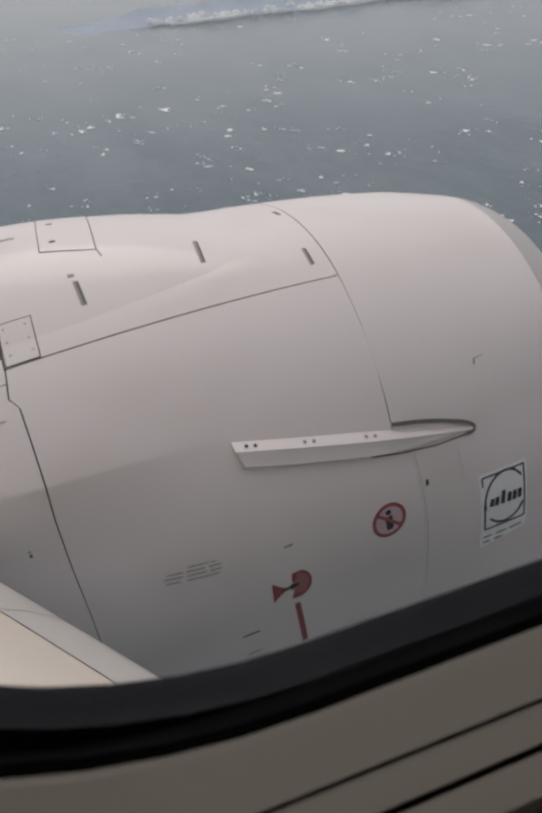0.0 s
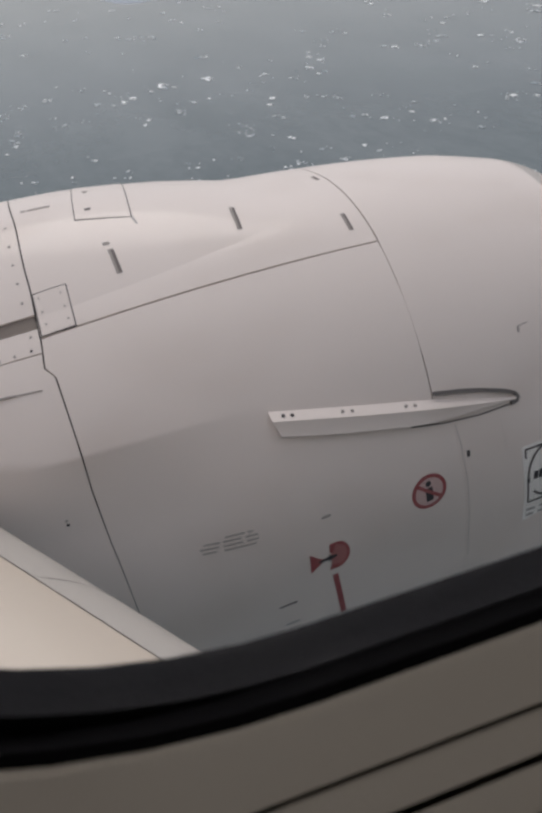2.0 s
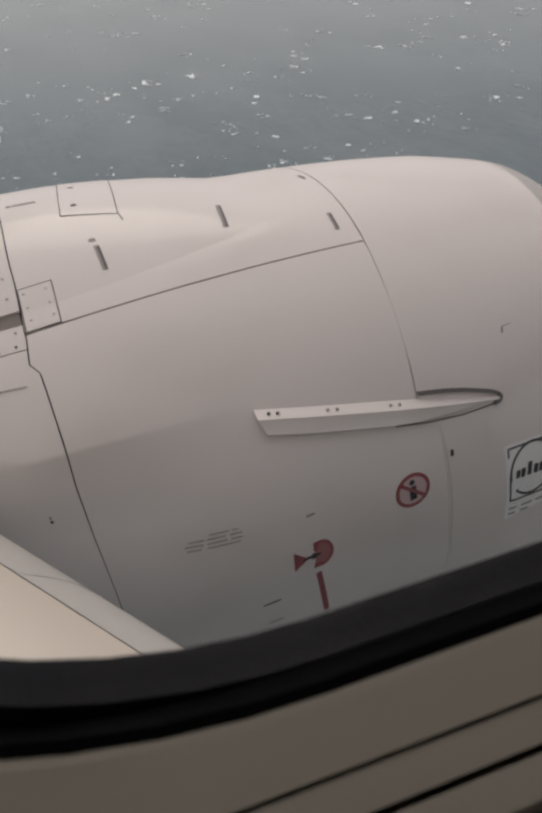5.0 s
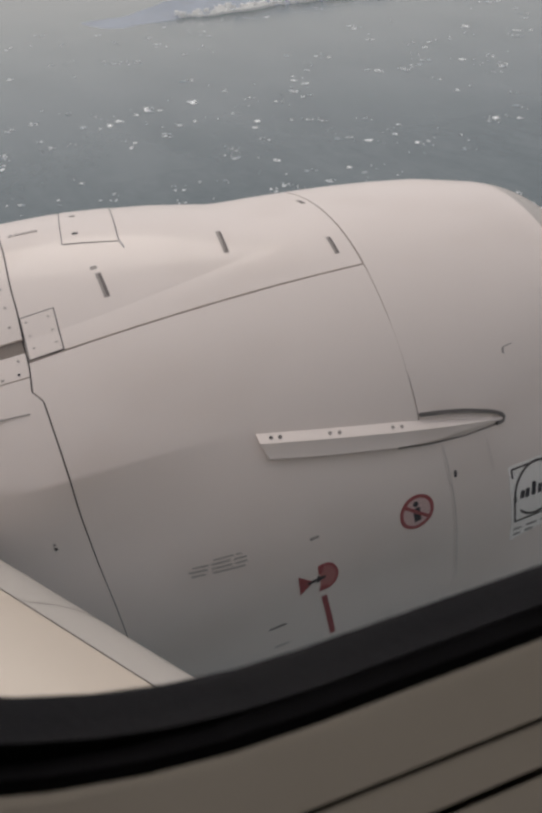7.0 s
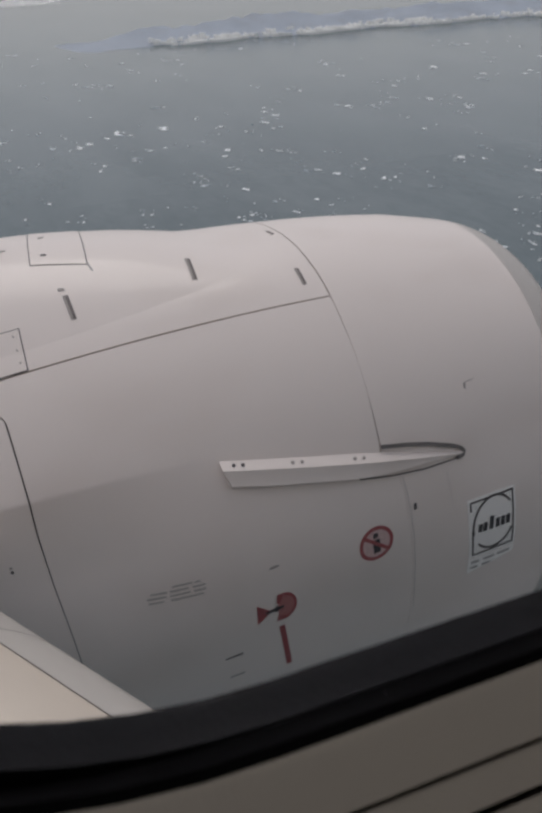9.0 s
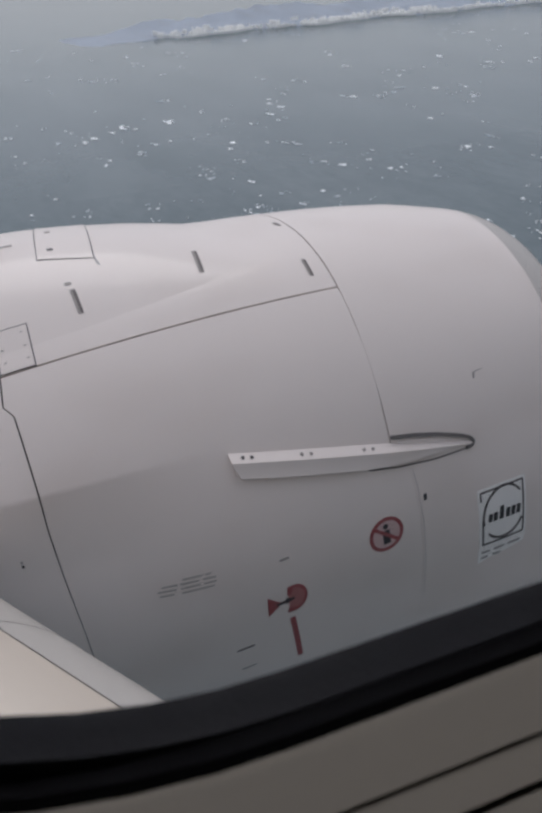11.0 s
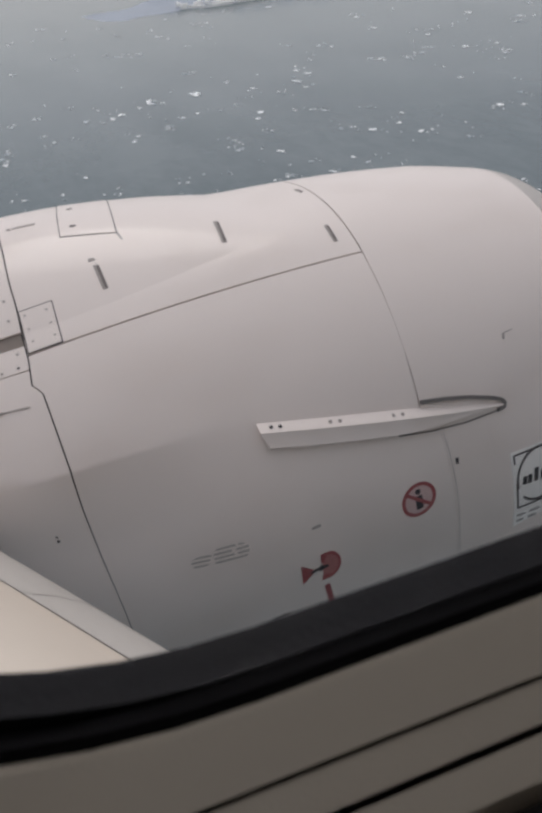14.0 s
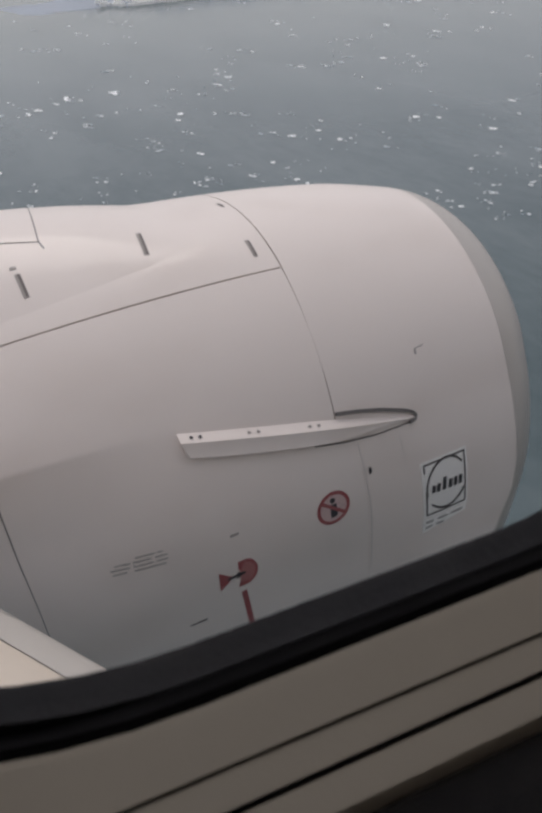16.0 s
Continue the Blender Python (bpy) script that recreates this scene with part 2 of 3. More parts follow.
def on(x, a, out=0.0):
    """The point on the nacelle's skin at station x and angle a, raised by out."""
    r = radius(x, a) + out
    return Vector((x, AXIS_Y - r * math.cos(radians(a)), AXIS_Z + r * math.sin(radians(a))))


def panel(grid, deep=0.012, out=0.0):
    """A skin panel from rows of (x, a), with its edges turned in to show its thickness."""
    bm = bmesh.new()
    vs = sheet(bm, [[on(x, a, out) for x, a in row] for row in grid])
    rim = [(p, q) for p, q in zip(vs[0], grid[0])] + [(r[-1], g[-1]) for r, g in zip(vs[1:-1], grid[1:-1])]
    rim += [(p, q) for p, q in zip(vs[-1][::-1], grid[-1][::-1])] + [(r[0], g[0]) for r, g in zip(vs[-2:0:-1], grid[-2:0:-1])]
    inner = [bm.verts.new(on(x, a, out - deep)) for _, (x, a) in rim]
    k = len(rim)
    for i in range(k):
        j = (i + 1) % k
        bm.faces.new((rim[i][0], rim[j][0], inner[j], inner[i]))
    return bm


def local(x0, a0, u, v, out=0.001):
    """A point u metres forward and v metres up round the skin from (x0, a0)."""
    return on(x0 + u, a0 + math.degrees(v / radius(x0, a0)), out)


def mark(x0, a0, loops, out=0.0015, deep=0.004):
    """Flat shapes laid on the skin: each loop a list of (u, v) round a convex outline, finely divided so that it follows the curve."""
    bm = bmesh.new()
    for loop in loops:
        fine = []
        for (u0, v0), (u1, v1) in zip(loop, loop[1:] + loop[:1]):
            n = max(1, math.ceil(math.hypot(u1 - u0, v1 - v0) / 0.02))
            fine += [(u0 + (u1 - u0) * i / n, v0 + (v1 - v0) * i / n) for i in range(n)]
        cu, cv = sum(p[0] for p in fine) / len(fine), sum(p[1] for p in fine) / len(fine)
        size = max(math.hypot(u - cu, v - cv) for u, v in fine)
        n = max(1, math.ceil(size / 0.025))
        rings = [[(cu + (u - cu) * k / n, cv + (v - cv) * k / n) for u, v in fine] for k in range(n, 0, -1)]
        rows = [[local(x0, a0, u, v, out - deep) for u, v in fine]] + [[local(x0, a0, u, v, out) for u, v in r] for r in rings]
        vs = sheet(bm, rows, close=True)
        mid = bm.verts.new(local(x0, a0, cu, cv, out))
        k = len(fine)
        for i in range(k):
            bm.faces.new((vs[-1][i], vs[-1][(i + 1) % k], mid))
    return bm


def strip(points, width, out=0.0015, deep=0.004, step=0.02):
    """A ribbon on the skin along stations (x, a)."""
    bm = bmesh.new()
    path = []
    for (x0, a0), (x1, a1) in zip(points, points[1:]):
        n = max(1, int(math.hypot(x1 - x0, (a1 - a0) / 57.3) / step))
        path += [(x0 + (x1 - x0) * i / n, a0 + (a1 - a0) * i / n) for i in range(n)]
    path.append(points[-1])
    rows = []
    for i, (x, a) in enumerate(path):
        (xp, ap), (xn, an) = path[max(0, i - 1)], path[min(len(path) - 1, i + 1)]
        dx, da = xn - xp, (an - ap) / 57.3
        d = math.hypot(dx, da) or 1
        ox, oa = -da / d * width / 2, dx / d * width / 2 * 57.3
        rows.append([on(x - ox, a - oa, out - deep), on(x - ox, a - oa, out), on(x + ox, a + oa, out), on(x + ox, a + oa, out - deep)])
    sheet(bm, rows, close=True)
    for end in (0, -1):
        pts = [bm.verts.new(p) for p in rows[end]]
        bm.faces.new(pts)
    return bm


def ring(r0, r1, n=40, squash=1.0):
    out = []
    for i in range(n):
        a, b = 2 * math.pi * i / n, 2 * math.pi * (i + 1) / n
        out.append([(r0 * math.cos(a), r0 * math.sin(a) * squash), (r1 * math.cos(a), r1 * math.sin(a) * squash), (r1 * math.cos(b), r1 * math.sin(b) * squash), (r0 * math.cos(b), r0 * math.sin(b) * squash)])
    return out


def bar(u0, v0, u1, v1, w):
    d = math.hypot(u1 - u0, v1 - v0)
    px, py = -(v1 - v0) / d * w / 2, (u1 - u0) / d * w / 2
    return [(u0 - px, v0 - py), (u1 - px, v1 - py), (u1 + px, v1 + py), (u0 + px, v0 + py)]


def disc(u, v, r, n=16):
    return [(u + r * math.cos(2 * math.pi * i / n), v + r * math.sin(2 * math.pi * i / n)) for i in range(n)]


# ---------------------------------------------------------------- sea, coast and distance
SEA_Z = -400.0


def build_sea():
    bm = bmesh.new()
    rings = [0, 300, 700, 1200, 1800, 2600, 3600, 4800, 9000, 40000]
    rows = [[Vector((r * math.sin(2 * math.pi * i / 72), r * math.cos(2 * math.pi * i / 72), SEA_Z)) for i in range(72)] for r in rings[1:]]
    vs = sheet(bm, rows, close=True)
    bm.faces.new(vs[0])
    tagged(part("water", bm, SEA, label="grey-blue wind-rippled open sea far below"), category="sea", kind="structure")


def build_foam():
    rnd = random.Random(4)
    bm = bmesh.new()
    for _ in range(1500):
        az, dip = radians(rnd.uniform(-30, 66)), radians(rnd.uniform(5.6, 20))
        dist = -SEA_Z / math.tan(dip)
        if noise.noise(Vector((az * 9, dip * 22, 3))) < rnd.uniform(-0.45, 0.45):
            continue
        for _ in range(rnd.choice((1, 1, 2, 2, 3, 4, 7))):
            far = dist / 2000
            cx, cy = dist * math.sin(az) + rnd.gauss(0, 8) * far, dist * math.cos(az) + rnd.gauss(0, 17) * far
            big = 0.24 + 0.85 * rnd.random() ** 3.2
            w, h = 8.2 * big * far, 13.5 * big * far * rnd.uniform(0.6, 1.2)
            k = 10
            pts = []
            for i in range(k):
                a, q = 2 * math.pi * i / k, rnd.uniform(0.25, 1.25)
                pts.append(bm.verts.new((cx + w * q * math.cos(a), cy + h * q * math.sin(a), SEA_Z + 0.4)))
            mid = bm.verts.new((cx, cy, SEA_Z + 1.4))
            for i in range(k):
                bm.faces.new((pts[i], pts[(i + 1) % k], mid))
    tagged(part("whitecaps", bm, FOAM, label="scattered small white wave crests on the sea", smooth=False), category="waves", kind="stuff")


def shore(az):
    """Distance of the shoreline in a direction (degrees from outboard towards the nose)."""
    return 3730 + 6.0 * max(0.0, az - 10) + 0.85 * max(0.0, az - 10) ** 2 + 30 * math.sin(az * 0.9) + 14 * math.sin(az * 2.3 + 1)


def build_coast():
    bm = bmesh.new()
    rows = []
    for k in range(10):
        row = []
        for i in range(181):
            az = 8.5 + 54 * i / 180
            d = shore(az) + (-6, 0, 15, 40, 75, 115, 160, 210, 265, 330)[k]
            rough = 0.8 + 0.55 * noise.noise(Vector((az * 0.35, k * 0.45, 0))) + 0.25 * noise.noise(Vector((az * 1.4, k * 0.9, 5)))
            lift = (-1, 1.5, 4, 9, 16, 24, 34, 46, 60, 76)[k] * rough * ease((az - 8.5) / 14) - 4 * (1 - ease((az - 8.5) / 5))
            row.append(Vector((d * math.sin(radians(az)), d * math.cos(radians(az)), SEA_Z + lift - (3 if k == 0 else 0))))
        rows.append(row)
    sheet(bm, rows)
    tagged(part("coast_land", bm, LAND, label="coastal land across the water, tinted pale blue-grey for haze"), category="coast", kind="structure")
    rnd = random.Random(9)
    bm = bmesh.new()
    for _ in range(7600):
        az = rnd.uniform(16, 62)
        deep = 4 + 80 * rnd.random() ** 2.2
        block = noise.noise(Vector((az * 1.1, deep * 0.03, 1.7))) + 0.6 * noise.noise(Vector((az * 4.0, deep * 0.09, 4.1)))
        if block < rnd.uniform(-0.38, 0.10) + deep * 0.006 + 0.40 * (1 - ease((az - 13.5) / 8)):
            continue
        d = shore(az) + deep
        z = SEA_Z + 1.0 + deep * 0.28
        w, h, q = rnd.uniform(4, 17), rnd.uniform(4, 9) * (2.0 if rnd.random() < 0.05 else 1), rnd.uniform(6, 14)
        x, y = d * math.sin(radians(az)), d * math.cos(radians(az))
        box(bm, (x - w / 2, y - q / 2, z - 6), (x + w / 2, y + q / 2, z + h))
    tagged(part("seaside_town", bm, HOUSE, label="pale sunlit houses along the far shore", smooth=False), category="town", kind="stuff")


# ---------------------------------------------------------------- window, cabin and fuselage
def outline(grow=0.0, n=14, aft=-0.155, bend=0.32):
    """The window's rounded outline (x, z) at the sill's height, widened by grow; aft and bend: its aft end and the bend of its lower aft corner."""
    x0, x1, z0, z1 = aft - grow, 0.63 + grow, -0.314 - grow, 0.36 + grow
    a, b = bend + grow, 0.24 + grow
    pts = []
    for cx, cz, r, a0 in ((x0 + a, z0 + a, a, 180), (x1 - b, z0 + b, b, 270), (x1 - b, z1 - b, b, 0), (x0 + b, z1 - b, b, 90)):
        for i in range(n + 1):
            t = radians(a0 + 90 * i / n)
            x, z = cx + r * math.cos(t), cz + r * math.sin(t)
            pts.append((x, z - 0.029 * (x - 0.15)))
    return pts


SEAL_SHAPE = {"aft": -0.100, "bend": 0.28}     # the seal's own, tighter corner


def build_window():
    w = thing("window_1", "oval cabin window with a thick black rubber seal", "window", kind="structure")
    for name, profile, mat, label in (
        ("seal", [(0.050, 0.081), (0.045, 0.061), (0.036, 0.040), (0.026, 0.022), (0.019, 0.010), (0.016, 0.006), (0.012, 0.0062), (0.006, 0.009), (0.0, 0.0105), (-0.004, 0.0115), (-0.0046, 0.015), (-0.0046, 0.081)], SEAL, "dark grey rubber window seal"),
        ("inner_rim", [(-0.0036, 0.025), (-0.0052, 0.0116), (-0.0085, 0.0098), (-0.014, 0.0058), (-0.021, 0.0004), (-0.028, -0.0062), (-0.033, -0.0105), (-0.036, -0.008), (-0.038, 0.018), (-0.03, 0.075)], RIM_BLACK, "black inner window rim"),
    ):
        bm = bmesh.new()
        shape = SEAL_SHAPE if name == "seal" else {}
        sheet(bm, [[Vector((x, y, z)) for x, z in outline(g, **shape)] for y, g in profile], close=True)
        part(name, bm, mat, w, label)
    bm = bmesh.new()
    a = [bm.verts.new((x, 0.026, z)) for x, z in outline(0.018)]
    b = [bm.verts.new((x, 0.031, z)) for x, z in outline(0.022)]
    bm.faces.new(a)
    bm.faces.new(b[::-1])
    for i in range(len(a)):
        j = (i + 1) % len(a)
        bm.faces.new((a[i], b[i], b[j], a[j]))
    pane = part("pane", bm, GLASS, w, "clear acrylic pane", smooth=False)
    pane.visible_shadow = False
    bm = bmesh.new()
    sheet(bm, [[Vector((x, 0.050, z)) for x, z in outline(g, **shape)] for g, shape in ((0.06, SEAL_SHAPE), (0.10, {}), (0.17, {}))], close=True)
    part("outer_frame", bm, SKIN, w, "white painted outer window frame")


SILL_SLOPE = -0.0435


def slanted(bm, profile, x0=-1.6, x1=2.0, between=(-0.6, 0.0, 0.3, 0.6, 1.2)):
    """A moulding of the profile (y, z) that runs along the wall under the window."""
    rows = [[Vector((x, y, z + SILL_SLOPE * (x - 0.15))) for y, z in profile] for x in (x0, *between, x1)]
    sheet(bm, rows, close=True)
    for end in (0, -1):
        bm.faces.new([bm.verts.new(p) for p in rows[end]])


def build_cabin():
    wall = thing("wall_window", "beige moulded cabin sidewall below the window", "wall", kind="structure")
    bm = bmesh.new()
    inner = outline(0.0035)
    k = len(inner)
    edge = []
    for x, z in inner:
        dx, dz = (x - 0.265), (z + 0.02)
        scale = 0.75 / max(abs(dx), 1e-3) if abs(dx) * 0.75 > abs(dz) else 0.56 / max(abs(dz), 1e-3)
        edge.append((x + dx * (scale - 1), z + dz * (scale - 1)))
    base = -0.3530
    rows = [[(x, -0.028, z) for x, z in outline(0.0015)], [(x, -0.0362, z) for x, z in outline(-0.006)], [(x, -0.0385, z) for x, z in outline(-0.0035)]]
    mids, outs = [], []
    for (x, z), (ex, ez) in zip(inner, edge):
        lim = base + SILL_SLOPE * (x - 0.15)
        mx, mz = x + (ex - x) * 0.25, z + (ez - z) * 0.25
        if z < -0.15:
            mx, mz = x + (ex - x) * 0.03, lim + 0.003 if z < -0.25 else z + (lim + 0.003 - z) * 0.6
        mids.append((mx, -0.0425, max(mz, base + SILL_SLOPE * (mx - 0.15) + 0.002)))
        outs.append((ex, -0.043, max(ez, base + SILL_SLOPE * (ex - 0.15) + 0.002)))
    rows += [mids, outs]
    sheet(bm, [[Vector(p) for p in r] for r in rows], close=True)
    part("window_panel", bm, PANEL, wall, "beige moulded window panel")
    for name, prof in (
        ("trim_strip", [(-0.0425, -0.3558), (-0.0445, -0.3575), (-0.049, -0.3790), (-0.047, -0.3815), (-0.025, -0.3825), (-0.02, -0.378)]),
        ("lower_panel", [(-0.0500, -0.3850), (-0.0530, -0.3895), (-0.068, -0.48), (-0.13, -0.72), (-0.27, -1.0), (-0.22, -1.0), (-0.025, -0.42)]),
    ):
        bm = bmesh.new()
        slanted(bm, prof)
        part(name, bm, PANEL, wall)
    bm = bmesh.new()
    slanted(bm, [(-0.014, -0.335), (-0.014, -0.43), (0.0, -0.43), (0.0, -0.335)])
    part("joint_backing", bm, RIM_BLACK, wall, "dark joint between the panels", smooth=False)
    bm = bmesh.new()
    slanted(bm, [(-0.062, -0.426), (-0.064, -0.416), (-0.070, -0.411), (-0.092, -0.417), (-0.104, -0.434), (-0.110, -0.52), (-0.112, -0.58), (-0.090, -0.58)], 0.1, 1.3, (0.15, 0.4, 0.7, 1.0, 1.25))
    tagged(part("armrest", bm, FABRIC, label="dark padded armrest beside the cabin wall"), category="armrest")
    for name, lo, hi, mat, label, cat in (
        ("floor", (-4, -3.34, -1.06), (4, -0.26, -1.0), CARPET, "dark blue cabin carpet", "floor"),
        ("wall_aft", (-4.06, -3.34, -1.0), (-4, -0.26, 1.5), CABIN, "pale cabin partition", "wall"),
        ("wall_fore", (4, -3.34, -1.0), (4.06, -0.26, 1.5), CABIN, "pale cabin partition", "wall"),
    ):
        bm = bmesh.new()
        box(bm, lo, hi, 0.004)
        tagged(part(name, bm, mat, label=label, smooth=False), category=cat, kind="structure")
    for x in FAR_WINDOWS:
        lamp = bpy.data.lights.new("daylight", "AREA")
        lamp.shape, lamp.size, lamp.size_y, lamp.energy, lamp.color = "RECTANGLE", 0.34, 0.44, WINDOW_LIGHT, (1.0, 0.95, 0.88)
        ob = new("daylight", lamp)
        ob.matrix_world = look((x, -3.62, -0.02), (x, 0, -0.3))


WINDOW_LIGHT = 3.8


FAR_WINDOWS = [-3.21 + i * 0.97 for i in range(8)]


def tube(r, xs, angles, hole):
    """Part of the fuselage's round, without the faces that hole(x, angle) names."""
    bm = bmesh.new()
    vs = [[bm.verts.new((x, -1.80 + r * math.cos(radians(a)), r * math.sin(radians(a)))) for a in angles] for x in xs]
    for i in range(len(xs) - 1):
        for j in range(len(angles) - 1):
            if not hole((xs[i] + xs[i + 1]) / 2, (angles[j] + angles[j + 1]) / 2):
                bm.faces.new((vs[i][j], vs[i + 1][j], vs[i + 1][j + 1], vs[i][j + 1]))
    return bm


def far_window(x, a):
    return 174 < a < 187 and any(abs(x - c) < 0.17 for c in FAR_WINDOWS)


def build_fuselage():
    f = thing("fuselage", "white painted airliner fuselage side", "aircraft", kind="structure")
    xs = sorted([-9, -6, -1.4, -0.31, 0.78, 2.2, 6, 10] + [c + d for c in FAR_WINDOWS for d in (-0.17, 0.17)])
    near = lambda x, a: -0.31 < x < 0.78 and -13 < a < 11.5
    part("skin", tube(1.88, xs, [-90 + 2.5 * j for j in range(145)], lambda x, a: near(x, a) or far_window(x, a)), SKIN, f, "white painted fuselage skin")
    around = lambda x, a: -0.5 < x < 0.95 and a < 19.5
    xs = sorted([-4, -1.8, -0.5, 0.2, 0.95, 2.4, 4] + [c + d for c in FAR_WINDOWS for d in (-0.17, 0.17)])
    part("lining", tube(1.81, xs, [-33.5 + (53.0 * j / 20 if j < 20 else 53.0 + 3.0 * (j - 20)) for j in range(86)], lambda x, a: around(x, a) or far_window(x, a) or a > 213.5), CABIN, f, "pale curved cabin lining")


# ---------------------------------------------------------------- wing
def wing_section(y, s):
    """A point of the wing's section at a distance y from the window: s is an angle round the nose up to 90, and beyond it millimetres aft over the top."""
    across = Vector((0.84, 0.54, 0.0))
    line = Vector((0.366 - 0.647 * (y - 1.34), y, -1.757 + 0.137 * (y - 1.34)))
    t = radians(min(s, 90) * (50 / 90 if s > 0 else 1))
    back = max(0.0, s - 90) / 1000
    rise = 0.05 * back + 0.056 * (1 - math.exp(-back / 0.13))
    return line + across * (0.0107 + 0.344 * (math.cos(t) - 1) - back) + Vector((0, 0, 0.151 * math.sin(t) - 0.054 + rise))


def build_wing():
    w = thing("wing", "pale swept wing root coloured as if lit by warm sun", "wing")

    def skin(stations, lo, hi, n=24, skew=0.0, drop=0.0):
        bm = bmesh.new()
        k = len(stations) - 1
        lean = lambda i, at: skew * (i / k - 1) if at else 0.0
        rows = []
        for j in range(n + 1):
            row = []
            for i, s in enumerate(stations):
                y0, y1 = lo + lean(i, lo > 1), hi + lean(i, hi < 2)
                row.append(wing_section(y0 + (y1 - y0) * j / n, s) - Vector((0, 0, drop)))
            rows.append(row)
        sheet(bm, rows)
        return bm
    part("wing_panel", skin([107.6, 113, 120, 140, 180, 240, 320, 420, 540, 700, 900, 1200, 1600, 2100, 2700, 3300], -1.8, 7.0, 60), WING, w, "pale upper wing skin with a warm sun tint in its colour")
    bm = bmesh.new()
    under = []
    for y in [-1.8 + 0.4 * i for i in range(23)]:
        nose_low, tail = wing_section(y, -90), wing_section(y, 3300)
        under.append([nose_low.lerp(tail, u) - Vector((0, 0, 0.22 * math.sin(math.pi * u) ** 0.8)) for u in (0, 0.1, 0.25, 0.45, 0.65, 0.85, 1)])
    sheet(bm, under)
    for end in (0, -1):
        y = -1.8 if end == 0 else 7.0
        top = [wing_section(y, v) for v in (-90, -20, 30, 60, 90, 300, 900, 2000, 3300)]
        bm.faces.new([bm.verts.new(p) for p in top + under[end][-2:0:-1]])
    part("wing_underside", bm, WING, w, "pale lower wing skin")
    nose = [-90, -60, -40, -20, -5, 8, 20, 30, 40, 50, 60, 70, 80, 90, 98, 103.6]
    part("leading_edge", skin(nose, -1.8, 1.788, 40, skew=0.30), SLAT, w, "pale leading edge strip")
    part("leading_edge", skin(nose, 1.792, 7.0, 40, skew=0.30), SLAT, w, "pale leading edge strip")
    part("joint_backing", skin([-40, 0, 30, 60, 80, 90, 100, 130], -1.8, 7.0, 60, drop=0.005), RUBBER_GREY, w, "dark joint under the skin")


# ---------------------------------------------------------------- engine nacelle
def hinge_line(x):
    return 54.6 + 4.1 * (x - 0.19) / 1.27


def rear_edge(a):
    """Station of the joint behind the fan cowl."""
    if a > 54:
        return glide(a, (54, 68, 86, 120), (0.194, 0.208, 0.225, 0.25))
    if a > 46.5:
        return glide_line(a, (46.5, 48.6, 54), (0.206, 0.180, 0.194))
    return glide_line(a, (-60, 0, 12, 24, 36, 46.5), (0.36, 0.264, 0.240, 0.222, 0.214, 0.206))


def front_edge(a):
    """Station of the joint between the fan cowl and the inlet, which steps forward under the strake."""
    return glide_line(a, (-60, -20, 0, 14.3, 19.0, 21.5), (1.62, 1.60, 1.57, 1.541, 1.52, FRONT))


def rear_gap(a):
    """Half the width of the joint behind the fan cowl."""
    return glide_line(a, (0, 30), (0.0014, 0.0026))


def front_gap(a):
    """Half the width of that joint: open above the hinge line, tight below, filled under the strake."""
    return glide_line(a, (19, 22, 31, 35, 44, 48, 57, 59), (0.0004, 0.0027, 0.0022, 0.0005, 0.0005, 0.0013, 0.0016, 0.0032))


